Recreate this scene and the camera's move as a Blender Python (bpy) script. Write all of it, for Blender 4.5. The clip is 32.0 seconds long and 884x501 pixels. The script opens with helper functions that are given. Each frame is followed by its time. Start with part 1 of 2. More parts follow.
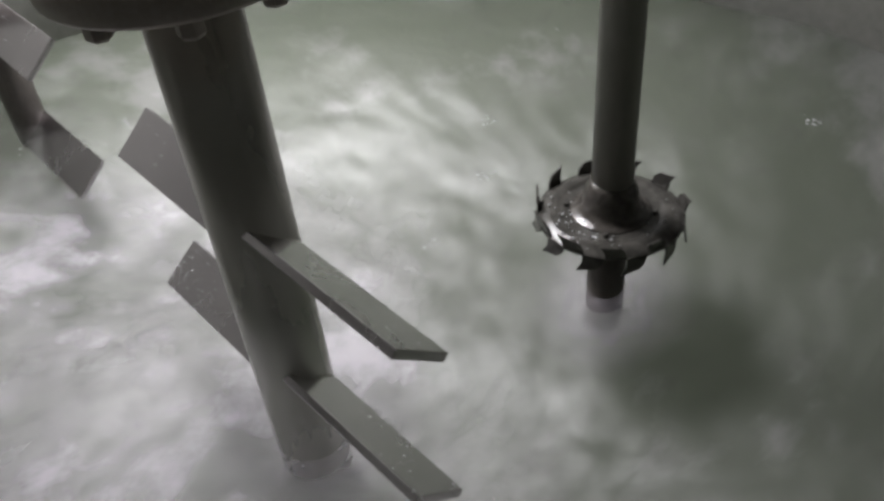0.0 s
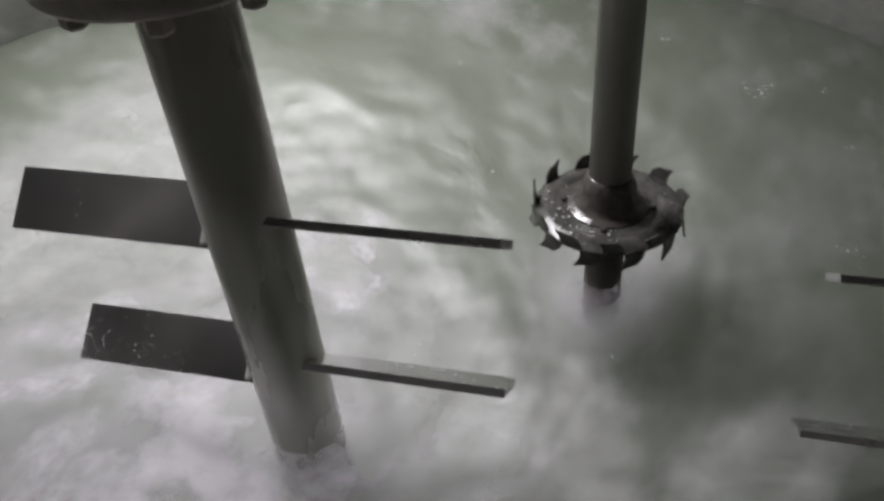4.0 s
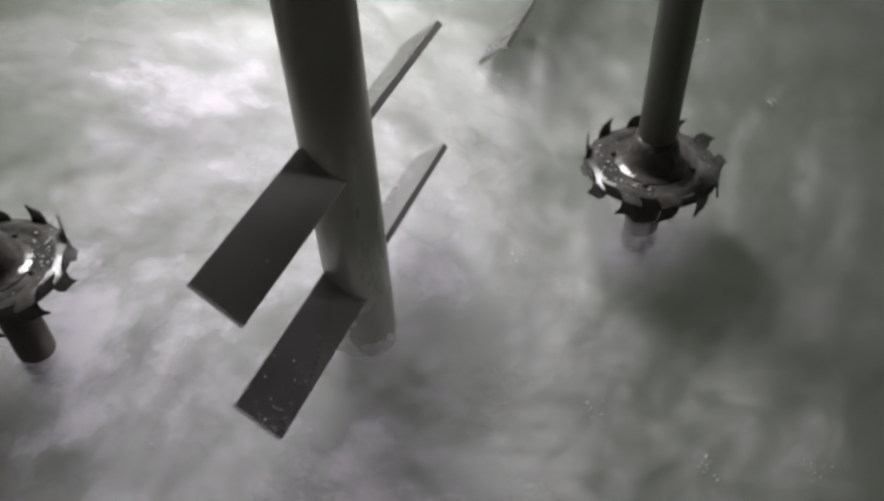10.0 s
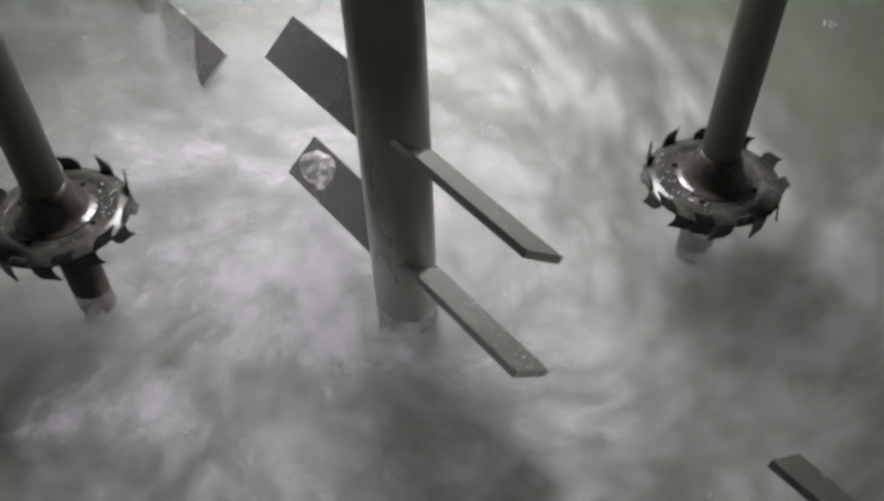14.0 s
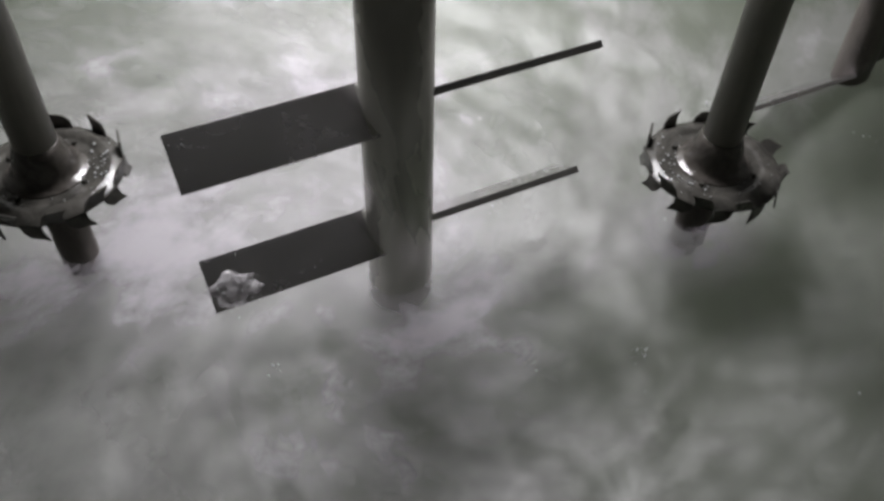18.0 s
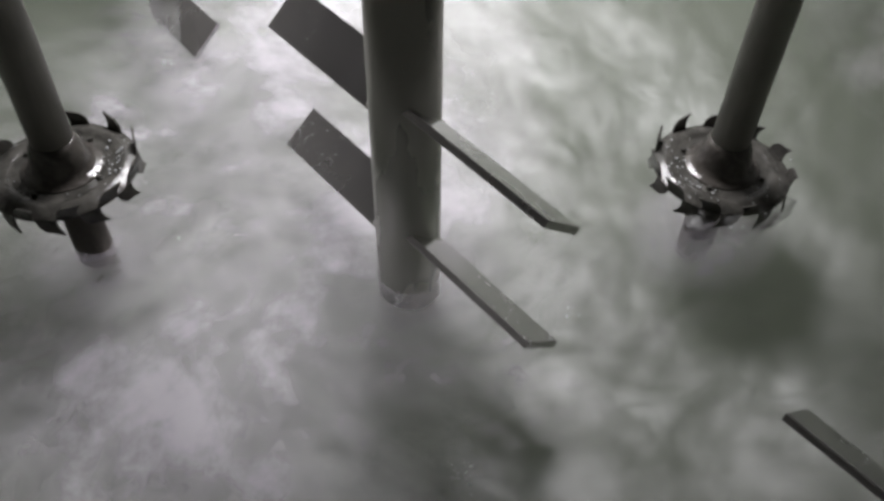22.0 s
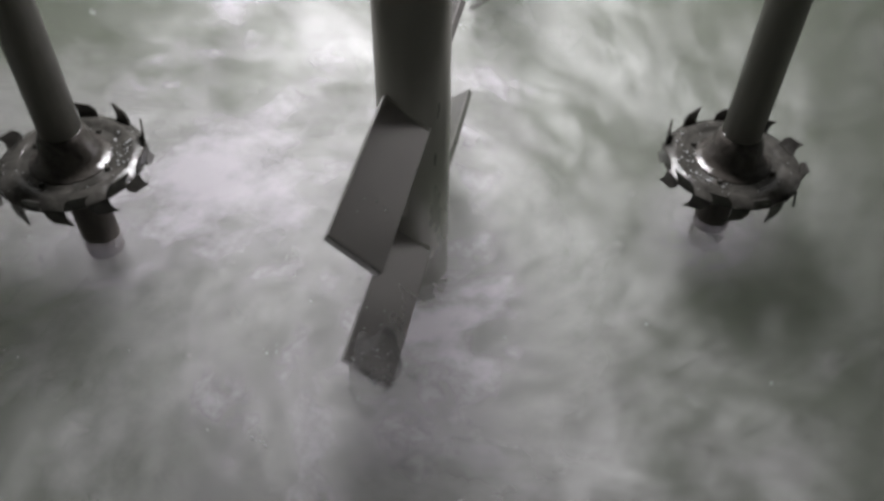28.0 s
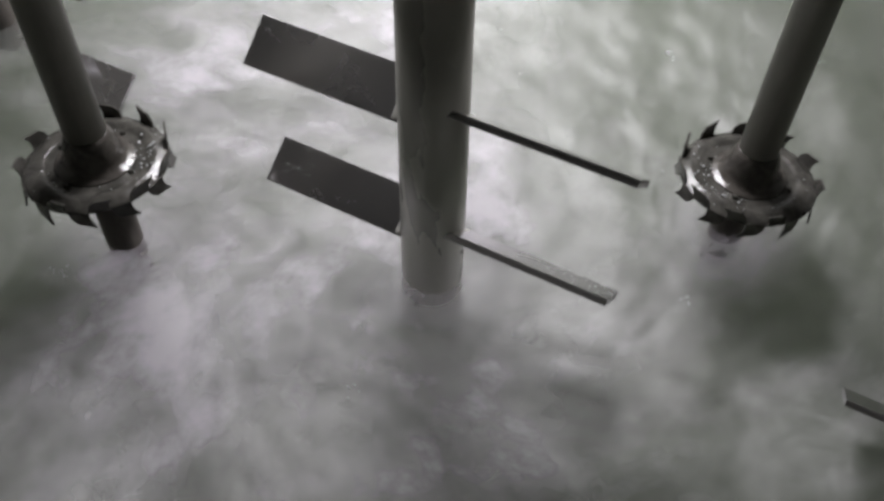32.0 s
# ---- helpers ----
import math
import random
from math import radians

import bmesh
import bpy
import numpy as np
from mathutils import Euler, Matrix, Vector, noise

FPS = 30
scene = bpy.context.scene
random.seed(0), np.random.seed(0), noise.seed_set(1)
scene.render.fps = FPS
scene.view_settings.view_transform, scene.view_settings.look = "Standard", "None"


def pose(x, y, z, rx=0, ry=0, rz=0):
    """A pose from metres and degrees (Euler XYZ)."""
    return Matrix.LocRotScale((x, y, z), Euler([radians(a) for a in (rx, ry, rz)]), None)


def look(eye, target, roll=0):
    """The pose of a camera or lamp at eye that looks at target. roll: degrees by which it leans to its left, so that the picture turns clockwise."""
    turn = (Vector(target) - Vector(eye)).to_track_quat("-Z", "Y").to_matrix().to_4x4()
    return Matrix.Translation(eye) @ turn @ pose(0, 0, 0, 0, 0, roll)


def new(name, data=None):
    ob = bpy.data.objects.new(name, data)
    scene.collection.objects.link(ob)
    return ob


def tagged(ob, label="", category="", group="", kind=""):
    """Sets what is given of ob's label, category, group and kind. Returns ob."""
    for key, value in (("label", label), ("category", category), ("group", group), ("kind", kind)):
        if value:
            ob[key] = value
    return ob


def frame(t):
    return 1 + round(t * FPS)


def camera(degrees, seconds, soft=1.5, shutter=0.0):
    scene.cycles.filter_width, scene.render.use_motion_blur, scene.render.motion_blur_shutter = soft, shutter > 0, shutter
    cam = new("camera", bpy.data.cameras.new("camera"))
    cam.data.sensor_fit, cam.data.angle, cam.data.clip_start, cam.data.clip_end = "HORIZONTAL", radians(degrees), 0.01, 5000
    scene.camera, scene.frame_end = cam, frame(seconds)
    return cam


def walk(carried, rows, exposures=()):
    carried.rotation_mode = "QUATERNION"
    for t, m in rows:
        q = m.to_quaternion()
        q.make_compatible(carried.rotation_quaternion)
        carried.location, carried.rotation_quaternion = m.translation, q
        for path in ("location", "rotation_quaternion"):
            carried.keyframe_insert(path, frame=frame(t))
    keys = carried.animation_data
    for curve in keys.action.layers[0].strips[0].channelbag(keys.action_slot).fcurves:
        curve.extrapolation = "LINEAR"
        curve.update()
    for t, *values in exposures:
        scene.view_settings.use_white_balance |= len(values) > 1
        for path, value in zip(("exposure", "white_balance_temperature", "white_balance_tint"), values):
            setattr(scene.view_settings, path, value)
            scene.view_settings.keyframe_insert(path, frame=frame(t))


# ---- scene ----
cam = camera(53.155, 32.0, soft=3.0)
walk(cam, [
    (0.0, pose(0.021, -1.088, 1.167, 50.44, 5.07, -17.67)),
    (0.5, pose(0.018, -1.079, 1.163, 50.38, 4.72, -17.60)),
    (1.0, pose(0.017, -1.074, 1.159, 50.51, 4.94, -17.92)),
    (1.5, pose(0.019, -1.073, 1.157, 50.46, 4.27, -17.41)),
    (2.0, pose(0.021, -1.074, 1.155, 50.58, 5.11, -18.00)),
    (2.5, pose(0.022, -1.074, 1.157, 50.43, 4.63, -17.61)),
    (3.0, pose(0.021, -1.073, 1.159, 50.38, 5.14, -18.06)),
    (3.5, pose(0.021, -1.073, 1.163, 49.97, 4.92, -17.93)),
    (5.5, pose(0.006, -1.068, 1.152, 49.86, 4.52, -18.22)),
    (6.0, pose(0.002, -1.063, 1.147, 49.94, 5.11, -18.79)),
    (6.5, pose(-0.002, -1.067, 1.147, 49.83, 4.22, -18.16)),
    (7.0, pose(0.006, -1.057, 1.144, 47.17, 5.33, -18.87)),
    (7.5, pose(-0.016, -1.168, 1.250, 44.71, 3.32, -16.83)),
    (8.0, pose(-0.038, -1.227, 1.325, 45.14, 3.62, -17.42)),
    (8.5, pose(-0.050, -1.235, 1.352, 46.52, 3.10, -17.13)),
    (9.0, pose(-0.064, -1.229, 1.370, 46.24, 3.25, -17.37)),
    (9.5, pose(-0.061, -1.258, 1.357, 46.48, 2.42, -16.11)),
    (10.0, pose(-0.031, -1.221, 1.308, 45.78, 2.59, -11.86)),
    (10.5, pose(-0.004, -1.172, 1.248, 46.00, 2.02, -8.66)),
    (11.0, pose(0.010, -1.155, 1.264, 44.63, 1.40, -7.40)),
    (11.5, pose(0.015, -1.198, 1.308, 45.35, 1.63, -7.35)),
    (12.0, pose(0.035, -1.233, 1.345, 45.33, 2.18, -6.48)),
    (12.5, pose(0.037, -1.240, 1.356, 45.24, 2.33, -5.49)),
    (13.0, pose(0.040, -1.227, 1.349, 45.14, 2.35, -4.31)),
    (13.5, pose(0.034, -1.218, 1.340, 44.68, 1.88, -4.05)),
    (14.0, pose(0.027, -1.216, 1.338, 44.36, 1.49, -3.84)),
    (14.5, pose(0.016, -1.215, 1.331, 44.20, 0.93, -3.80)),
    (16.5, pose(-0.003, -1.212, 1.331, 43.61, -0.63, -3.51)),
    (17.0, pose(-0.003, -1.204, 1.318, 43.66, -0.66, -3.37)),
    (17.5, pose(-0.008, -1.203, 1.314, 43.26, -0.89, -3.37)),
    (18.0, pose(-0.014, -1.208, 1.319, 43.03, -1.13, -3.45)),
    (18.5, pose(-0.015, -1.209, 1.324, 42.83, -1.31, -3.22)),
    (19.0, pose(-0.013, -1.209, 1.325, 42.85, -1.33, -2.78)),
    (19.5, pose(-0.005, -1.212, 1.323, 43.03, -1.20, -2.42)),
    (20.0, pose(0.005, -1.214, 1.320, 43.12, -0.97, -2.27)),
    (20.5, pose(0.012, -1.218, 1.324, 43.10, -0.93, -2.10)),
    (21.0, pose(0.016, -1.221, 1.329, 43.05, -0.83, -2.09)),
    (21.5, pose(0.015, -1.223, 1.331, 43.24, -1.13, -1.69)),
    (22.0, pose(0.012, -1.223, 1.330, 43.08, -0.66, -1.91)),
    (22.5, pose(0.010, -1.220, 1.328, 43.05, -0.59, -1.57)),
    (23.0, pose(0.007, -1.222, 1.330, 43.20, -0.77, -1.24)),
    (23.5, pose(0.005, -1.221, 1.331, 43.14, -0.88, -1.30)),
    (24.0, pose(0.002, -1.219, 1.331, 42.99, -0.99, -1.30)),
    (24.5, pose(0.001, -1.213, 1.326, 42.74, -0.94, -1.15)),
    (25.0, pose(0.001, -1.209, 1.321, 42.62, -0.86, -1.28)),
    (25.5, pose(0.000, -1.213, 1.322, 42.52, -0.96, -1.30)),
    (27.5, pose(0.011, -1.226, 1.313, 43.05, -0.33, -1.21)),
    (28.0, pose(0.017, -1.227, 1.317, 43.03, -0.33, -1.25)),
    (28.5, pose(0.022, -1.226, 1.323, 42.84, -0.08, -1.15)),
    (29.0, pose(0.025, -1.227, 1.332, 42.52, 0.01, -0.99)),
    (29.5, pose(0.022, -1.226, 1.340, 42.54, -0.12, -0.79)),
    (30.0, pose(0.017, -1.226, 1.349, 42.38, -0.29, -0.66)),
    (30.5, pose(0.013, -1.220, 1.354, 42.33, -0.39, -0.35)),
    (31.0, pose(0.010, -1.217, 1.362, 42.19, -0.62, -0.26)),
    (31.5, pose(0.009, -1.211, 1.363, 42.00, -0.69, 0.06)),
    (32.0, pose(0.009, -1.205, 1.366, 41.85, -0.70, 0.30)),
])

# ---- world and light ----
world = bpy.data.worlds.new("world")
world.use_nodes = True
scene.world = world
wn = world.node_tree.nodes
sky = wn.new("ShaderNodeTexSky")
sky.sky_type, sky.sun_disc, sky.sun_elevation, sky.sun_rotation = "NISHITA", False, radians(50), radians(0)
world.node_tree.links.new(sky.outputs["Color"], wn["Background"].inputs["Color"])
wn["Background"].inputs["Strength"].default_value = 0.08

LID_Z = 1.66
# an added, unseen hatch in the lid: x, y and half its length and width
HATCH = (0.00, 1.08, 0.35, 0.36)
# area lamp added in the hatch, standing in for daylight from the far side
data = bpy.data.lights.new("added_hatch_lamp", "AREA")
data.shape, data.size, data.energy, data.color = "ELLIPSE", HATCH[2] * 1.96, 46.0, (0.988, 0.965, 1.0)
data.size_y = HATCH[3] * 1.96
data.spread = radians(142)
lamp = new("added_hatch_lamp", data)
lamp.matrix_world = look((HATCH[0], HATCH[1], LID_Z + 0.02), (HATCH[0], HATCH[1] - 0.25, 0))
scene.view_settings.exposure = 0.0


# ---- materials ----
def material(name):
    m = bpy.data.materials.new(name)
    m.use_nodes = True
    return m, m.node_tree.nodes, m.node_tree.links, m.node_tree.nodes["Principled BSDF"]


def noise_node(n, l, scale, detail=4.0, rough=0.55, vec=None, distort=0.0):
    t = n.new("ShaderNodeTexNoise")
    t.inputs["Scale"].default_value, t.inputs["Detail"].default_value = scale, detail
    t.inputs["Roughness"].default_value, t.inputs["Distortion"].default_value = rough, distort
    if vec is not None:
        l.new(vec, t.inputs["Vector"])
    return t.outputs["Fac"]


def ramp(n, l, fac, *stops):
    r = n.new("ShaderNodeValToRGB")
    r.color_ramp.interpolation = "EASE"
    e = r.color_ramp.elements
    while len(e) < len(stops):
        e.new(0.5)
    for s, (p, c) in zip(e, stops):
        s.position, s.color = p, (*c, 1) if isinstance(c, tuple) else (c, c, c, 1)
    l.new(fac, r.inputs["Fac"])
    return r.outputs["Color"]


def maths(n, l, op, a, b, clamp=False):
    t = n.new("ShaderNodeMath")
    t.operation, t.use_clamp = op, clamp
    for k, v in enumerate((a, b)):
        if isinstance(v, (int, float)):
            t.inputs[k].default_value = v
        else:
            l.new(v, t.inputs[k])
    return t.outputs[0]


def steel(name, dark, light, rough=(0.22, 0.42), metal=1.0, scale=9.0, bump=0.08, streak=1.0, grain=0.3, ior=1.5):
    """Wet stainless or mild steel: grain, smears and water marks at two scales."""
    m, n, l, b = material(name)
    co = n.new("ShaderNodeTexCoord").outputs["Object"]
    mp = n.new("ShaderNodeMapping")
    mp.inputs["Scale"].default_value = (1, 1, 1 / streak)
    l.new(co, mp.inputs["Vector"])
    big = noise_node(n, l, scale, 5, 0.6, mp.outputs["Vector"], 0.4)
    fine = noise_node(n, l, scale * 14, 3, 0.6, mp.outputs["Vector"])
    mixed = maths(n, l, "ADD", maths(n, l, "MULTIPLY", big, 1 - grain), maths(n, l, "MULTIPLY", fine, grain))
    l.new(ramp(n, l, mixed, (0.32, dark), (0.68, light)), b.inputs["Base Color"])
    l.new(ramp(n, l, mixed, (0.3, rough[0]), (0.7, rough[1])), b.inputs["Roughness"])
    b.inputs["Metallic"].default_value, b.inputs["IOR"].default_value = metal, ior
    bm = n.new("ShaderNodeBump")
    bm.inputs["Strength"].default_value, bm.inputs["Distance"].default_value = bump, 0.01
    l.new(mixed, bm.inputs["Height"])
    l.new(bm.outputs["Normal"], b.inputs["Normal"])
    return m


SHAFT_STEEL = steel("shaft_steel", (0.55, 0.545, 0.51), (0.60, 0.595, 0.556), (0.25, 0.32), metal=0.55, scale=3.0, streak=3.0, bump=0.002, grain=0.04)
BLADE_STEEL = steel("paddle_steel", (0.575, 0.552, 0.568), (0.615, 0.592, 0.608), (0.24, 0.28), metal=1.0, bump=0.005, grain=0.12)
# a film of water over the paddles
wet = BLADE_STEEL.node_tree.nodes["Principled BSDF"]
wet.inputs["Coat Weight"].default_value, wet.inputs["Coat Roughness"].default_value, wet.inputs["Coat IOR"].default_value = 0.5, 0.10, 1.4
DISC_STEEL = steel("disc_steel", (0.038, 0.037, 0.033), (0.080, 0.076, 0.068), (0.06, 0.2), metal=0.0, scale=30, bump=0.38, grain=0.06, ior=1.45)
HUB_STEEL = steel("hub_steel", (0.040, 0.036, 0.032), (0.076, 0.069, 0.061), (0.07, 0.2), metal=0.0, scale=34, bump=0.35, grain=0.05, ior=1.5)
POST_STEEL = steel("post_steel", (0.078, 0.070, 0.063), (0.138, 0.124, 0.112), (0.35, 0.55), metal=0.1, streak=3.0)
ROD_STEEL = steel("rod_steel", (0.15, 0.147, 0.125), (0.22, 0.214, 0.186), (0.42, 0.58), metal=0.1, streak=4.0)
FLANGE_STEEL = steel("flange_steel", (0.26, 0.232, 0.21), (0.38, 0.345, 0.315), (0.35, 0.55), metal=0.5)
WALL_STEEL = steel("tank_steel", (0.17, 0.17, 0.155), (0.24, 0.24, 0.22), (0.4, 0.6), metal=0.0, scale=2.5)
# even tone of the unseen lid, set for how much light it bounces back
LID_STEEL = steel("lid_steel", (0.35, 0.35, 0.345), (0.43, 0.43, 0.425), (0.5, 0.7), metal=0.0, scale=3)


def flow_vector(n, l, scale=(1, 1, 1), shift=(0, 0, 0)):
    uv = n.new("ShaderNodeUVMap")
    uv.uv_map = "flow"
    mp = n.new("ShaderNodeMapping")
    mp.inputs["Scale"].default_value, mp.inputs["Location"].default_value = scale, shift
    l.new(uv.outputs["UV"], mp.inputs["Vector"])
    return mp.outputs["Vector"]


def foam_and_falloff(n, l, v, scale, light_falloff, eye=0.12):
    """Soft clouds with light falloff painted in by distance; the swirl's eye left clear."""
    wide = noise_node(n, l, scale * 0.62, 1, 0.5, v, 0.3)
    big = noise_node(n, l, scale * 1.5, 2, 0.5, v, 0.3)
    mid = noise_node(n, l, scale * 4.2, 4, 0.58, v, 0.15)
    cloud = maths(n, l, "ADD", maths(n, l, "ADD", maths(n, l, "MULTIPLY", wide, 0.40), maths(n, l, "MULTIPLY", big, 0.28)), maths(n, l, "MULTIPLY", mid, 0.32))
    # light falloff put into the cover: thinner away from the bright middle
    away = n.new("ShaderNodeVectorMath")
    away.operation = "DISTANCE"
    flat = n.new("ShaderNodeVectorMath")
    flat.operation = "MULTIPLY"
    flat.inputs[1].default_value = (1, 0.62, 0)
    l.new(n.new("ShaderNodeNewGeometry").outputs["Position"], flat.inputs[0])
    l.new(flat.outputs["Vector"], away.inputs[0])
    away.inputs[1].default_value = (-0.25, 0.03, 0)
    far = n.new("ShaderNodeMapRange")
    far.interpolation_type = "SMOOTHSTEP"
    for k, x in (("From Min", 0.28), ("From Max", 0.98), ("To Min", 0.0), ("To Max", light_falloff)):
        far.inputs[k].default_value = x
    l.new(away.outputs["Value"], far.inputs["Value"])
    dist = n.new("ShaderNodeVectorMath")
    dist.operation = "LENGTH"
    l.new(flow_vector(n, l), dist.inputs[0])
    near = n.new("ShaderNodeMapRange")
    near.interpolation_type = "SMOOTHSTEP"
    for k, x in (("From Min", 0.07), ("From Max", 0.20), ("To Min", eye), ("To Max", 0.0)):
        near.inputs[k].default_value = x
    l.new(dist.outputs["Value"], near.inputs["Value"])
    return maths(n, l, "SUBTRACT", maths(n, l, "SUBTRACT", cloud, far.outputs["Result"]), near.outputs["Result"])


def liquid():
    """Churned cloudy liquid: grey-green depth with pale milkiness under a wet surface."""
    m, n, l, b = material("cloudy_liquid")
    v = flow_vector(n, l)
    # the colour darkens away from the middle, standing in for the light's falloff
    mixed = foam_and_falloff(n, l, v, 1.6, 0.125)
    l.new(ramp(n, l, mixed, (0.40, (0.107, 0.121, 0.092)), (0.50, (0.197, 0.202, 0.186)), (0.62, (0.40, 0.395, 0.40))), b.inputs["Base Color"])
    b.inputs["Roughness"].default_value = 0.38
    b.subsurface_method = "BURLEY"
    b.inputs["Subsurface Weight"].default_value = 0.85
    b.inputs["Subsurface Radius"].default_value = (2.0, 2.0, 2.0)
    b.inputs["Subsurface Scale"].default_value = 1.0
    b.inputs["IOR"].default_value = 1.40
    bm = n.new("ShaderNodeBump")
    bm.inputs["Strength"].default_value, bm.inputs["Distance"].default_value = 0.16, 0.03
    l.new(noise_node(n, l, 6.0, 3, 0.5, v, 0.5), bm.inputs["Height"])
    l.new(bm.outputs["Normal"], b.inputs["Normal"])
    return m


def foot_fade_round(n, l, posts, reach):
    """1 at the foot of each upright post, falling to 0 within its reach."""
    total = None
    for x, y, radius in posts:
        d = n.new("ShaderNodeVectorMath")
        d.operation = "DISTANCE"
        flat = n.new("ShaderNodeVectorMath")
        flat.operation = "MULTIPLY"
        flat.inputs[1].default_value = (1, 1, 0)
        l.new(n.new("ShaderNodeNewGeometry").outputs["Position"], flat.inputs[0])
        l.new(flat.outputs["Vector"], d.inputs[0])
        d.inputs[1].default_value = (x, y, 0)
        r = n.new("ShaderNodeMapRange")
        r.interpolation_type = "SMOOTHSTEP"
        for k, v in (("From Min", radius), ("From Max", radius + reach), ("To Min", 1.0), ("To Max", 0.0)):
            r.inputs[k].default_value = v
        l.new(d.outputs["Value"], r.inputs["Value"])
        total = r.outputs["Result"] if total is None else maths(n, l, "MAXIMUM", total, r.outputs["Result"])
    return total


def foam_veil(name, shift, lo, hi, scale, most, eye=0.08, colour=(0.484, 0.456, 0.500), light_falloff=0.27, foot_fade=0.0):
    """A thin film of fine foam with soft ragged gaps; foot_fade adds haze at shaft and rod feet."""
    m, n, l, b = material(name)
    v = flow_vector(n, l, (1, 1, 1), shift)
    # opacity drops the same way, so the painted falloff shows in the film
    mixed = foam_and_falloff(n, l, v, scale, light_falloff, eye)
    b.inputs["Base Color"].default_value = (*colour, 1)
    b.inputs["Roughness"].default_value = 0.50
    b.inputs["IOR"].default_value = 1.40
    b.subsurface_method = "BURLEY"
    b.inputs["Subsurface Weight"].default_value = 0.85
    b.inputs["Subsurface Radius"].default_value = (2.0, 2.0, 2.0)
    b.inputs["Subsurface Scale"].default_value = 1.0
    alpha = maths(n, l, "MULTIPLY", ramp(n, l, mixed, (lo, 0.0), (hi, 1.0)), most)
    # extra opacity painted in as haze, so the upright feet fade out
    if foot_fade:
        ragged = ramp(n, l, noise_node(n, l, 9.0, 4, 0.6, v, 0.8), (0.25, 0.25), (0.62, 1.0))
        round_posts = maths(n, l, "MULTIPLY", foot_fade_round(n, l, ((0, 0, 0.07), (0.62, 0.07, 0.03), (-0.626, 0.01, 0.03)), 0.16), ragged)
        alpha = maths(n, l, "MAXIMUM", alpha, maths(n, l, "MULTIPLY", round_posts, foot_fade))
    l.new(alpha, b.inputs["Alpha"])
    return m


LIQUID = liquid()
VEIL_A = foam_veil("foam_film_broad", (3.1, 1.7, 0.4), 0.44, 0.62, 1.6, 0.70, eye=0.06, foot_fade=0.36)
VEIL_B = foam_veil("foam_film_fine", (7.3, 5.2, 2.0), 0.46, 0.63, 2.3, 0.58, eye=0.06, foot_fade=0.22)
MURK = foam_veil("murk_film", (5.3, 2.2, 7.0), 0.28, 0.62, 2.6, 0.50, eye=0.02, colour=(0.252, 0.260, 0.242), light_falloff=0.16, foot_fade=0.44)


def droplet_water():
    m, n, l, b = material("water_drop")
    b.inputs["Base Color"].default_value = (0.85, 0.87, 0.87, 1)
    b.inputs["Roughness"].default_value = 0.04
    b.inputs["IOR"].default_value = 1.33
    b.inputs["Transmission Weight"].default_value = 0.6
    return m


DROP = droplet_water()


def splash_water(name, colour, most, scale):
    """Aerated water thrown up in broken lumps."""
    m, n, l, b = material(name)
    co = n.new("ShaderNodeTexCoord").outputs["Object"]
    b.inputs["Base Color"].default_value = (*colour, 1)
    b.inputs["Roughness"].default_value = 0.3
    b.inputs["IOR"].default_value = 1.33
    l.new(ramp(n, l, noise_node(n, l, scale, 4, 0.6, co, 0.6), (0.34, 0.0), (0.74, most)), b.inputs["Alpha"])
    return m


SPLASH = splash_water("splash_water", (0.66, 0.645, 0.66), 0.75, 24.0)
MIST = splash_water("spray_mist", (0.27, 0.27, 0.265), 0.52, 9.0)


# ---- mesh helpers ----
def mesh_of(name, bm, mat, smooth=False):
    me = bpy.data.meshes.new(name)
    bmesh.ops.recalc_face_normals(bm, faces=bm.faces)
    bm.to_mesh(me)
    bm.free()
    me.materials.append(mat)
    for p in me.polygons:
        p.use_smooth = smooth
    return me


def part(name, bm, mat, parent, label="", smooth=False):
    """Links a bmesh as one mesh object under a thing or a part."""
    ob = new(name, mesh_of(name, bm, mat, smooth))
    ob.parent = parent
    return tagged(ob, label)


def lathe(bm, profile, segments=48, m=None):
    """Turns a closed profile of (radius, z) about the z axis."""
    rings = []
    for r, z in profile:
        rings.append([bm.verts.new((max(r, 1e-5) * math.cos(2 * math.pi * k / segments), max(r, 1e-5) * math.sin(2 * math.pi * k / segments), z)) for k in range(segments)])
    made = [v for ring in rings for v in ring]
    for a, c in zip(rings, rings[1:]):
        for k in range(segments):
            j = (k + 1) % segments
            bm.faces.new((a[k], a[j], c[j], c[k]))
    bm.faces.new(rings[0])
    bm.faces.new(rings[-1][::-1])
    if m is not None:
        bmesh.ops.transform(bm, matrix=m, verts=made)
    return bm


def plate(bm, sx, sy, sz, m, bevel=0.0015):
    """A bevelled plate centred on the origin, moved by m."""
    made = bmesh.ops.create_cube(bm, size=1.0, matrix=m @ Matrix.Diagonal((sx, sy, sz, 1)))["verts"]
    if bevel:
        edges = list({e for v in made for e in v.link_edges})
        bmesh.ops.bevel(bm, geom=edges, offset=bevel, segments=2, affect="EDGES", profile=0.6)
    return bm


def thing(name, label, category, group=""):
    return tagged(new(name), label, category, group)


# ---- tank ----
TANK_R, FLOOR_Z = 1.52, -0.75


def level(r):
    """Height of the spun liquid: a shallow bowl round the shaft, with a dip at its eye and a raised outer ring."""
    k = min(max((r - 0.62) / 0.64, 0.0), 1.0)
    return -0.105 - 0.040 * math.exp(-(r / 0.22) ** 2) + 0.160 * r * r / (1 + 0.25 * r * r) + 0.062 * k * k * (3 - 2 * k)


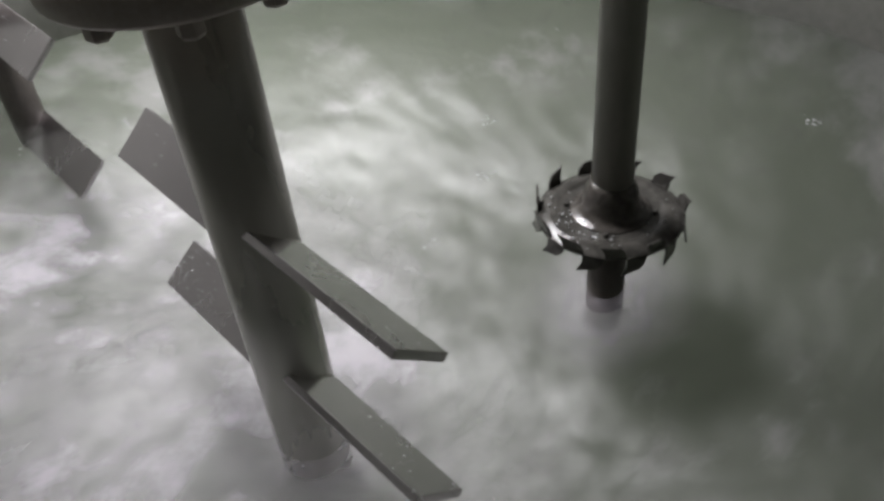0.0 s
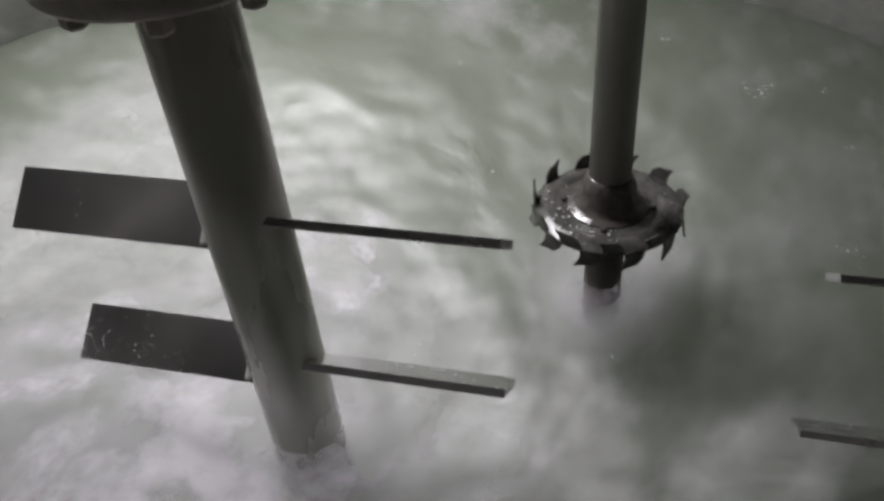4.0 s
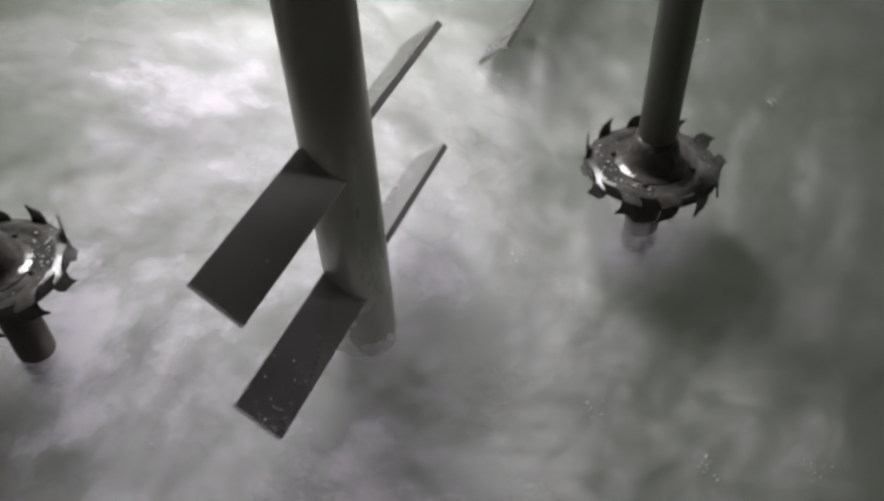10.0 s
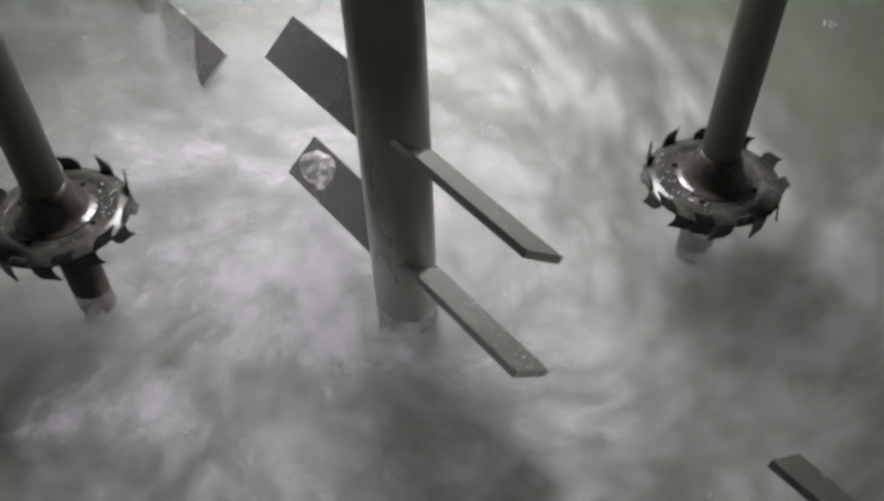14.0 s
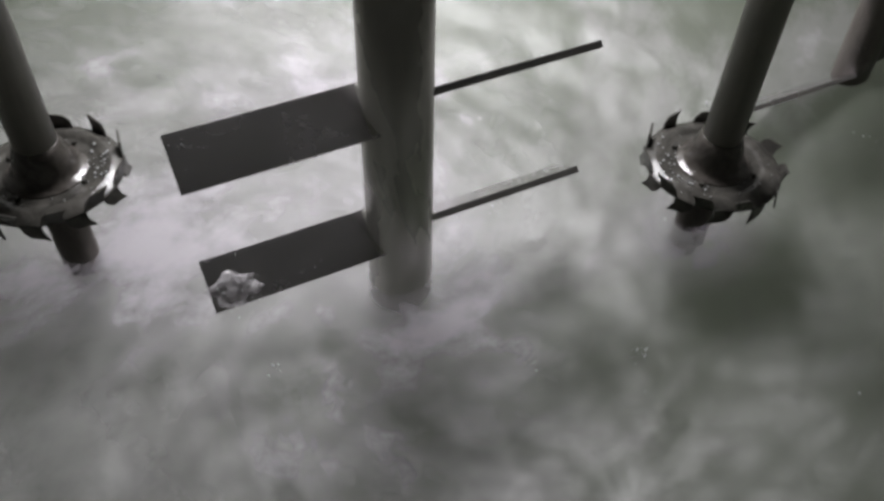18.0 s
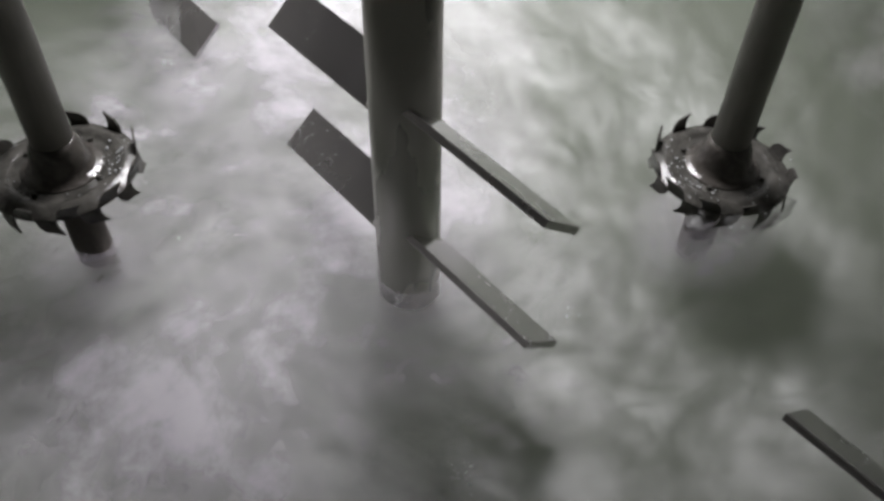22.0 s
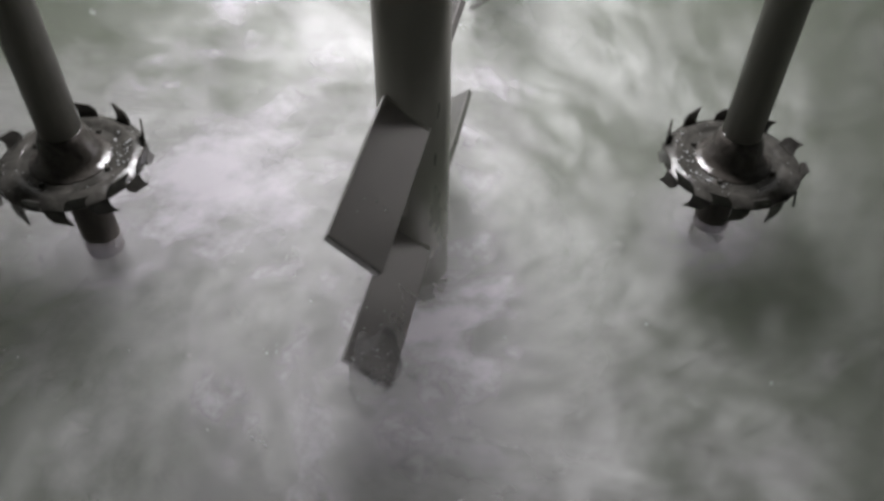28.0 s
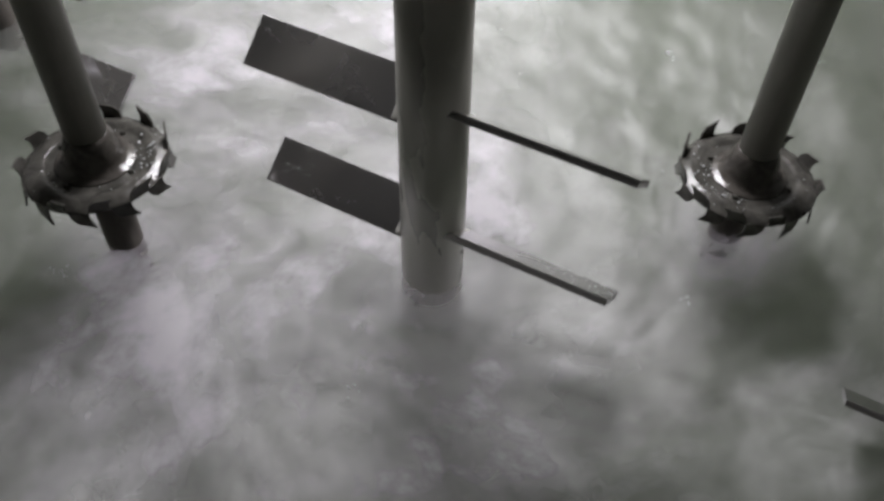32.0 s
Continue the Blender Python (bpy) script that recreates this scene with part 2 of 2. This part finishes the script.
def build_tank():
    bm = bmesh.new()
    lathe_open(bm, [(TANK_R, FLOOR_Z), (TANK_R, LID_Z), (TANK_R + 0.012, LID_Z), (TANK_R + 0.012, FLOOR_Z)], 96)
    wall = new("wall_tank", mesh_of("wall_tank", bm, WALL_STEEL, True))
    tagged(wall, "dull olive-grey steel wall of a round mixing tank", "tank wall", kind="structure")
    bm = bmesh.new()
    lathe(bm, [(TANK_R + 0.012, FLOOR_Z - 0.012), (TANK_R + 0.012, FLOOR_Z)], 64)
    tagged(new("floor", mesh_of("floor", bm, WALL_STEEL)), "steel bottom of the mixing tank below the liquid", "tank floor", kind="structure")
    # assumed lid, out of view, with one added hatch towards the far side
    bm = bmesh.new()
    rings = [[bm.verts.new((TANK_R * 1.01 * math.cos(a), TANK_R * 1.01 * math.sin(a), LID_Z)) for a in [2 * math.pi * k / 64 for k in range(64)]]]
    hx, hy, hr, hw = HATCH
    rings.append([bm.verts.new((hx + hr * math.cos(a), hy + hw * math.sin(a), LID_Z)) for a in [2 * math.pi * k / 40 for k in range(40)]])
    edges = [bm.edges.new((ring[k], ring[(k + 1) % len(ring)])) for ring in rings for k in range(len(ring))]
    bmesh.ops.triangle_fill(bm, use_beauty=True, edges=edges)
    up = bmesh.ops.extrude_face_region(bm, geom=bm.faces[:])["geom"]
    bmesh.ops.translate(bm, vec=(0, 0, 0.03), verts=[g for g in up if isinstance(g, bmesh.types.BMVert)])
    tagged(new("ceiling_lid", mesh_of("ceiling_lid", bm, LID_STEEL)), "dull grey tank lid, out of view, with an added oval hatch", "tank lid", kind="structure")


def lathe_open(bm, profile, segments):
    """Turns a ring-shaped section about the z axis."""
    rings = [[bm.verts.new((r * math.cos(2 * math.pi * k / segments), r * math.sin(2 * math.pi * k / segments), z)) for k in range(segments)] for r, z in profile]
    for a, c in zip(rings, rings[1:] + rings[:1]):
        for k in range(segments):
            j = (k + 1) % segments
            bm.faces.new((a[k], a[j], c[j], c[k]))
    return bm


build_tank()


# ---- liquid ----
def surface(name, mat, seed, lift, waves, rings=120, sectors=360, edge=1.0):
    """A round sheet of the swirling surface with its waves and its flow coordinates."""
    verts, uv = [], []
    for i in range(rings + 1):
        r = 0.02 + (TANK_R * edge - 0.02) * i / rings
        for k in range(sectors):
            a = 2 * math.pi * k / sectors
            x, y = r * math.cos(a), r * math.sin(a)
            tw = a - 0.5 * math.log(r + 0.25)
            fx, fy = r * math.cos(tw), r * math.sin(tw)
            z = level(r) + lift
            for size, amp in waves:
                z += amp * noise.noise((fx / size + seed, fy / size, seed * 1.7))
            verts.append((x, y, z))
            uv.append((fx, fy))
    faces = []
    for i in range(rings):
        for k in range(sectors):
            j = (k + 1) % sectors
            faces.append((i * sectors + k, i * sectors + j, (i + 1) * sectors + j, (i + 1) * sectors + k))
    faces.append(tuple(range(sectors))[::-1])
    me = bpy.data.meshes.new(name)
    me.from_pydata(verts, [], faces)
    layer = me.uv_layers.new(name="flow")
    loops = np.empty(len(me.loops), dtype=np.int32)
    me.loops.foreach_get("vertex_index", loops)
    layer.data.foreach_set("uv", np.array(uv, dtype=np.float32)[loops].ravel())
    me.materials.append(mat)
    me.polygons.foreach_set("use_smooth", [True] * len(me.polygons))
    return new(name, me)


water = tagged(surface("water", LIQUID, 3.0, -0.030, ((0.45, 0.012), (0.16, 0.006), (0.06, 0.002))),
               "cloudy grey-green churned liquid filling the tank", "liquid", kind="stuff")
foam_broad = tagged(surface("foam", VEIL_A, 9.0, 0.000, ((0.4, 0.010), (0.15, 0.005)), 90, 280, 0.997),
                    "broad pale film of fine foam drifting on the liquid", "foam", kind="stuff")
foam_fine = tagged(surface("foam", VEIL_B, 21.0, 0.068, ((0.35, 0.026), (0.14, 0.009)), 90, 280, 0.995),
                   "thin ragged streaks of foam drifting on the liquid", "foam", kind="stuff")
murk = tagged(surface("murk", MURK, 47.0, 0.036, ((0.30, 0.018), (0.13, 0.009), (0.05, 0.004)), 80, 240, 0.991),
              "thin added film standing in for the murk of the churned liquid", "spray", kind="stuff")


def glint_drops(seed, count, lift):
    """Beads and burst bubbles over the churned surface, added to stand in for glints."""
    rnd = random.Random(seed)
    bm = bmesh.new()
    for _ in range(count):
        r, a = TANK_R * math.sqrt(rnd.uniform(0.02, 0.9)), rnd.uniform(0, 2 * math.pi)
        wide = rnd.uniform(0.006, 0.02)
        many = rnd.choice((1, 1, 1, 1, 1, 2, 5, 9, 26))
        for k in range(many):
            s = 0.0007 + 0.0028 * rnd.random() ** 3
            # the longest chains stand in for an arc of glints on a ripple
            a += 0.003 * rnd.random() if many == 26 else 0.0
            p = Matrix.Translation((r * math.cos(a) + rnd.gauss(0, wide) * 0.7, r * math.sin(a) + rnd.gauss(0, wide) * 0.7, level(r) + lift + rnd.uniform(-0.004, 0.012)))
            bmesh.ops.create_icosphere(bm, subdivisions=1, radius=s, matrix=p @ pose(0, 0, 0, 0, 0, math.degrees(a) + 90) @ Matrix.Diagonal((rnd.uniform(0.8, 2.2), rnd.uniform(0.6, 1), 0.6, 1)))
    return new("droplets", mesh_of("droplets", bm, DROP, True))


droplets = tagged(glint_drops(5, 90, 0.06), "scattered bright beads of water standing in for glints on the foam", "droplets", kind="stuff")


# ---- agitator ----
SHAFT_R = 0.064
PITCH = 40.0


def paddle_matrix(r, z, side, pitch=PITCH):
    """Frame of a pitched paddle: x outwards, its leading edge low."""
    return pose(0, 0, 0, 0, 0, 180 * side) @ pose(r, 0, z, -pitch, 0, 0)


def drops_on(bm, count, seed, x0, x1, half):
    """Small water drops lying on a paddle's face."""
    rnd = random.Random(seed)
    for _ in range(count):
        s = rnd.uniform(0.0006, 0.0019)
        c = Matrix.Translation((x1 - (x1 - x0) * rnd.random() ** 1.6, rnd.uniform(-half, half), 0.0075 + s * 0.1))
        bmesh.ops.create_icosphere(bm, subdivisions=1, radius=s, matrix=c @ Matrix.Diagonal((rnd.uniform(0.8, 1.6), 1, 0.6, 1)))


def build_agitator():
    rotor = thing("agitator", "grey steel mixing agitator with pitched paddles turning in the liquid", "agitator")
    bm = lathe(bmesh.new(), [(SHAFT_R, FLOOR_Z + 0.02), (SHAFT_R, 0.786)], 64)
    part("shaft", bm, SHAFT_STEEL, rotor, "thick wet grey steel tube", True)
    bm = lathe(bmesh.new(), [(0.085, 0.854), (0.085, LID_Z + 0.1)], 48)
    part("upper_shaft", bm, FLANGE_STEEL, rotor, smooth=True)
    prof = [(0.066, 0.782), (0.162, 0.782), (0.168, 0.784), (0.171, 0.789), (0.172, 0.806), (0.172, 0.850), (0.164, 0.858), (0.06, 0.858)]
    flange = part("coupling_flange", lathe(bmesh.new(), prof, 64), FLANGE_STEEL, rotor, "dark bolted coupling flange", True)
    for k in range(8):
        a = radians(20 + 45 * k)
        m = Matrix.Translation((0.140 * math.cos(a), 0.140 * math.sin(a), 0)) @ pose(0, 0, 0, 0, 0, 37 * k)
        bm = lathe(bmesh.new(), [(0.0125, 0.757), (0.0165, 0.761), (0.0165, 0.786)], 6, m)
        part("bolt", bm, FLANGE_STEEL, flange)
    collar = bmesh.new()
    lathe_open(collar, [(SHAFT_R - 0.002, 0.764), (SHAFT_R + 0.011, 0.764), (SHAFT_R + 0.015, 0.768), (SHAFT_R + 0.015, 0.784), (SHAFT_R - 0.002, 0.784)], 48)
    part("collar", collar, FLANGE_STEEL, flange)
    for side in (0, 1):
        for z, r1, n, pitch in ((0.394, 0.386, 5, PITCH), (0.1, 0.380, 45 if side == 0 else 12, 38.0)):
            length = r1 - 0.034
            m = paddle_matrix(0.034 + length / 2, z, side, pitch)
            p = part("paddle", plate(bmesh.new(), length, 0.099, 0.0145, m, 0.0018), BLADE_STEEL, rotor, "flat pitched steel paddle, wet")
            bm = bmesh.new()
            drops_on(bm, n, 11 * side + int(z * 100), length * 0.1, length * 0.49, 0.044)
            bmesh.ops.transform(bm, matrix=m, verts=bm.verts)
            tagged(part("spray", bm, DROP, p, smooth=True), kind="stuff")
            # weld fillet where the paddle meets the shaft
            bm = bmesh.new()
            plate(bm, 0.016, 0.097, 0.017, paddle_matrix(0.058, z, side, pitch), 0.006)
            part("weld_bead", bm, SHAFT_STEEL, p)
        # outer post with its inward paddles and the wall scraper
        turn = pose(0, 0, 0, 0, 0, 180 * side)
        bm = lathe(bmesh.new(), [(0.042, FLOOR_Z + 0.08), (0.042, 0.52), (0.037, 0.528)], 32, turn @ Matrix.Translation((1.165, 0, 0)))
        part("outer_post", bm, POST_STEEL, rotor, "dark upright post of the anchor frame", True)
        for z, r0 in ((0.392, 0.797 if side else 0.815), (0.1, 0.80)):
            length = 1.135 - r0
            m = paddle_matrix(r0 + length / 2, z, side)
            p = part("outer_paddle", plate(bmesh.new(), length, 0.099, 0.011, m, 0.0018), BLADE_STEEL, rotor, "flat pitched steel paddle pointing inwards")
            bm = bmesh.new()
            drops_on(bm, 6, 7 + side + int(z * 50), -length * 0.49, length * 0.3, 0.044)
            bmesh.ops.transform(bm, matrix=m, verts=bm.verts)
            tagged(part("spray", bm, DROP, p, smooth=True), kind="stuff")
        bm = plate(bmesh.new(), 0.06, 0.016, 1.1, turn @ Matrix.Translation((1.375, 0, -0.10)), 0.003)
        part("scraper", bm, POST_STEEL, rotor, "dark scraper bar close to the tank wall")
        for z, high in ((-0.35, 0.12), (0.17, 0.24)):
            bm = plate(bmesh.new(), 0.15, 0.022, high, turn @ Matrix.Translation((1.27, 0, z)), 0.004)
            part("bracket", bm, POST_STEEL, rotor)
        bm = plate(bmesh.new(), 1.12, 0.06, 0.09, turn @ Matrix.Translation((0.60, 0, FLOOR_Z + 0.10)), 0.006)
        part("bottom_arm", bm, ROD_STEEL, rotor)
    return rotor


agitator = build_agitator()


# ---- dissolvers ----
DISC_Z = 0.25


def tooth_mesh(up, hand):
    """One saw tooth, bent out of the rim and hooked at its tip; hand says which way the hook points."""
    bm = bmesh.new()
    s = 1 if up else -1
    shape = [(-0.019, -0.001), (0.015, -0.001), (0.0150, 0.010), (0.0180, 0.0180), (0.0245, 0.0265), (0.0130, 0.0240), (-0.0050, 0.0225), (-0.0145, 0.0140)]
    front = [bm.verts.new((0.0017 + 0.16 * z, hand * y, s * z)) for y, z in shape]
    back = [bm.verts.new((-0.0017 + 0.16 * z, hand * y, s * z)) for y, z in shape]
    bm.faces.new(front)
    bm.faces.new(back[::-1])
    for k in range(len(shape)):
        j = (k + 1) % len(shape)
        bm.faces.new((front[k], back[k], back[j], front[j]))
    return mesh_of("tooth", bm, DISC_STEEL)


TOOTH = {(up, hand): tooth_mesh(up, hand) for up in (True, False) for hand in (1, -1)}


def build_dissolver(x, y, z, phase, hand, lean, label):
    root = thing("dissolver", label, "dissolver", "dissolvers beside the shaft")
    # the drive rod leans about its disc by lean, set to fit the camera's view
    root.matrix_world = pose(x, y, z + DISC_Z) @ pose(0, 0, 0, 0, lean, 0) @ pose(0, 0, -DISC_Z)
    part("rod", lathe(bmesh.new(), [(0.037, DISC_Z), (0.037, LID_Z + 0.15)], 48), ROD_STEEL, root, "dark upright drive rod", True)
    # darker steel than the rod's paints in the shade under the disc
    part("rod_end", lathe(bmesh.new(), [(0.036, -0.42), (0.036, DISC_Z - 0.004)], 48), POST_STEEL, root, "dark brown rod end below the disc, toned darker for its shade", True)
    prof = [(0.02, -0.006), (0.112, -0.006), (0.131, -0.004), (0.134, -0.002), (0.131, 0.0005), (0.126, 0.0030), (0.114, 0.0090), (0.109, 0.0100),
            (0.100, 0.0095), (0.095, 0.0085), (0.091, 0.0065), (0.086, 0.0065), (0.074, 0.0070), (0.02, 0.010)]
    disc = part("saw_disc", lathe(bmesh.new(), [(r, DISC_Z + h) for r, h in prof], 96), DISC_STEEL, root, "round wet steel disc with a raised ring", True)
    prof = [(0.030, 0.007), (0.074, 0.0075), (0.072, 0.0090), (0.066, 0.0110), (0.060, 0.0140), (0.0555, 0.0185), (0.0530, 0.0260), (0.0505, 0.040), (0.0470, 0.054), (0.0420, 0.066), (0.0375, 0.074)]
    part("hub", lathe(bmesh.new(), [(r, DISC_Z + h) for r, h in prof], 64), HUB_STEEL, root, "dark wet rust-brown hub collar", True)
    prof = [(0.030, DISC_Z - 0.05), (0.041, DISC_Z - 0.048), (0.044, DISC_Z - 0.040), (0.044, DISC_Z - 0.012), (0.066, DISC_Z - 0.010), (0.066, DISC_Z - 0.003)]
    part("clamp_nut", lathe(bmesh.new(), prof, 36), POST_STEEL, root, smooth=True)
    for k in range(4):
        a = radians(phase + 40 + 90 * k)
        m = Matrix.Translation((0.080 * math.cos(a), 0.080 * math.sin(a), DISC_Z + 0.002))
        part("bolt", lathe(bmesh.new(), [(0.0055, 0.004), (0.0055, 0.010), (0.004, 0.0115)], 6, m), DISC_STEEL, disc)
    for k in range(22):
        a = phase + 360 * k / 22
        t = new("tooth", TOOTH[k % 2 == 0, hand])
        t.parent = disc
        t.matrix_local = pose(0.130 * math.cos(radians(a)), 0.130 * math.sin(radians(a)), DISC_Z - 0.001, 0, 0, a - 7 * hand) @ Matrix.Scale(1.14, 4)
    bm = bmesh.new()
    rnd = random.Random(int(phase))
    for _ in range(46):
        r, a, s = rnd.uniform(0.05, 0.124), rnd.uniform(0, 6.283), rnd.uniform(0.0006, 0.0018)
        top = 0.004 if r > 0.115 else (0.013 if r > 0.095 else 0.009)
        bmesh.ops.create_icosphere(bm, subdivisions=1, radius=s, matrix=Matrix.Translation((r * math.cos(a), r * math.sin(a), DISC_Z + top)))
    # extra beads put on the side turned to the shaft to imitate the highlight there
    inward = math.atan2(-y, -x)
    for _ in range(40):
        r, a, s = rnd.uniform(0.054, 0.122), inward + rnd.gauss(0, 0.5), rnd.uniform(0.0010, 0.0030)
        top = 0.005 if r > 0.115 else (0.013 if r > 0.095 or r < 0.068 else 0.009)
        bmesh.ops.create_icosphere(bm, subdivisions=2, radius=s, matrix=Matrix.Translation((r * math.cos(a), r * math.sin(a), DISC_Z + top)) @ Matrix.Diagonal((1, 1, 0.7, 1)))
    tagged(part("spray", bm, DROP, disc, smooth=True), kind="stuff")
    return root


WET_DISC = "upright dissolver rod with a wet dark saw-toothed disc"
build_dissolver(0.620, 0.070, -0.078, 18, -1, 1.3, WET_DISC)
build_dissolver(-0.626, 0.010, -0.006, 26, 1, 0.0, WET_DISC)


# ---- splashes ----
def build_splash(seed, size, mat, label, height=0.2):
    """A broken lump of thrown-up water with loose drops round it."""
    rnd = random.Random(seed)
    bm = bmesh.new()
    bmesh.ops.create_icosphere(bm, subdivisions=4, radius=size)
    for v in bm.verts:
        w = 1 + 0.55 * noise.noise(v.co * (1.5 / size) + Vector((seed, 0, 0))) + 0.14 * noise.noise(v.co * (4.0 / size) + Vector((seed, 4, 0)))
        v.co = Vector((v.co.x * w * 1.2, v.co.y * w * 0.8, v.co.z * w * height))
    splash = tagged(new("splash", mesh_of("splash", bm, mat, True)), label, "splash", "splashes on the liquid")
    bm = bmesh.new()
    for _ in range(18):
        p = Vector((rnd.gauss(0, 0.8) * size, rnd.gauss(0, 0.6) * size, rnd.uniform(0.1, 0.6) * size))
        bmesh.ops.create_icosphere(bm, subdivisions=1, radius=rnd.uniform(0.0008, 0.0025), matrix=Matrix.Translation(p))
    tagged(part("spray", bm, DROP, splash, smooth=True), kind="stuff")
    return splash


# water washing over a low paddle: time, side, distance from the shaft, place across the paddle and size
WASHES = [(t, side, r, across, build_splash(k + 3, size, MIST if size > 0.05 else SPLASH, "small white splash of water washing over a low paddle")) for k, (t, side, r, across, size) in enumerate((
    (3.0, 0, 0.300, 0.010, 0.013),
    (8.1, 0, 0.345, 0.028, 0.036),
    (8.9, 0, 0.350, 0.026, 0.018),
    (13.9, 1, 0.310, 0.000, 0.044),
    (14.5, 1, 0.350, 0.015, 0.030),
    (18.1, 1, 0.335, 0.018, 0.034),
    (18.6, 1, 0.350, 0.020, 0.046),
    (19.2, 1, 0.330, 0.030, 0.026),
    (23.6, 0, 0.335, -0.015, 0.026),
    (24.1, 0, 0.240, 0.030, 0.030),
    (28.0, 0, 0.365, 0.010, 0.060),
    (30.3, 1, 0.300, 0.010, 0.026),
    (31.6, 1, 0.340, -0.005, 0.030),
))]

# bursts of spray over the saw-toothed disc on the outer rod: time, place and size
BURSTS = [(t, x, y, z, build_splash(k + 40, size, MIST, "grey burst of spray thrown over the saw-toothed disc", 0.28)) for k, (t, x, y, z, size) in enumerate((
    (21.42, 0.66, 0.06, 0.185, 0.120),
    (22.10, 0.64, -0.02, 0.165, 0.085),
    (24.92, 0.63, 0.04, 0.185, 0.112),
))]


# ---- what moves ----
def motions():
    turn = [(0.0, 113.9), (0.5, 118.4), (1.0, 122.5), (1.5, 125.8), (2.0, 129.1), (2.5, 133.2), (3.0, 137.7), (3.5, 142.5), (5.5, 166.6), (6.0, 173.9), (6.5, 181.5), (7.0, 189.0), (7.5, 196.3), (8.0, 203.7), (8.5, 211.6), (9.0, 219.7), (9.5, 228.0), (10.0, 236.5), (10.5, 245.3), (11.0, 254.1), (11.5, 262.5), (12.0, 271.0), (12.5, 280.0), (13.0, 288.8), (13.5, 296.4), (14.0, 303.5), (14.5, 310.6), (16.5, 342.8), (17.0, 355.6), (17.5, 369.3), (18.0, 382.9), (18.5, 395.5), (19.0, 408.1), (19.5, 421.5), (20.0, 434.9), (20.5, 447.6), (21.0, 460.2), (21.5, 473.7), (22.0, 487.2), (22.5, 499.9), (23.0, 511.8), (23.5, 522.6), (24.0, 533.1), (24.5, 543.8), (25.0, 554.6), (25.5, 565.4), (27.5, 606.4), (28.0, 617.2), (28.5, 628.1), (29.0, 638.9), (29.5, 649.1), (30.0, 659.1), (30.5, 669.2), (31.0, 678.3), (31.5, 685.1), (32.0, 690.8)]
    walk(agitator, [(t, pose(0, 0, 0, 0, 0, a)) for t, a in turn])

    # the liquid swirls with the paddles and stands a little higher towards the end
    def rise(t):
        return -0.028 + 0.050 * min(max((t - 2.0) / 11.0, 0.0), 1.0)

    # turn of the level about x and y, timed to fit the camera's view
    tilt_t = (0.0, 9.2, 10.0, 12.0, 14.0, 17.0, 18.5, 20.0, 21.0, 23.0, 24.0, 25.0, 26.5, 28.0, 30.0, 32.0)
    tilt_x = (0.0, 0.0, 2.2, 2.2, 1.2, 0.0, 0.0, 1.6, 1.2, 0.0, 0.0, 0.0, 0.5, 1.2, 2.0, 1.8)
    tilt_y = (0.0, 0.0, 0.0, 0.0, 0.0, 0.0, 0.0, 0.0, 0.0, 0.0, -2.0, -1.6, -0.4, 0.0, 0.0, 0.0)

    # the tilt covers the low outer paddles where they should not show
    def lie(t):
        return pose(0, 0, rise(t), float(np.interp(t, tilt_t, tilt_x)), float(np.interp(t, tilt_t, tilt_y)), 0)

    for sheet, rate, start in ((water, 13.0, 0.0), (foam_broad, 24.0, 40.0), (foam_fine, 34.0, 10.0), (droplets, 27.0, 0.0), (murk, 18.0, 20.0)):
        walk(sheet, [(0.5 * k, lie(0.5 * k) @ pose(0, 0, 0, 0, 0, start + rate * 0.5 * k)) for k in range(65)])
    # each wash is carried round by its paddle while it rises and falls back
    times, angles = [t for t, a in turn], [a for t, a in turn]

    def borne(side, r, across, t, drop):
        m = pose(0, 0, 0, 0, 0, float(np.interp(t, times, angles))) @ paddle_matrix(r, 0.1, side, 38.0) @ Matrix.Translation((0, across, 0.010))
        return (t, Matrix.Translation((0, 0, -drop)) @ m)

    for t0, side, r, across, splash in WASHES:
        rows = [borne(side, r, across, t0 + dt, drop) for dt, drop in ((-0.5, 0.42), (-0.25, 0.01), (0.0, 0.0), (0.2, 0.002), (0.35, 0.015), (0.65, 0.42)) if t0 + dt < 32.0]
        walk(splash, [(0.0, rows[0][1])] + rows + [(32.0, rows[-1][1])])
    for t0, x, y, z, burst in BURSTS:
        rows = [(t0 + dt, pose(x, y, z - drop, 0, 0, 50 * t0)) for dt, drop in ((-0.3, 0.5), (-0.1, 0.01), (0.0, 0.0), (0.1, 0.01), (0.35, 0.5))]
        walk(burst, [(0.0, rows[0][1])] + rows + [(32.0, rows[-1][1])])


motions()
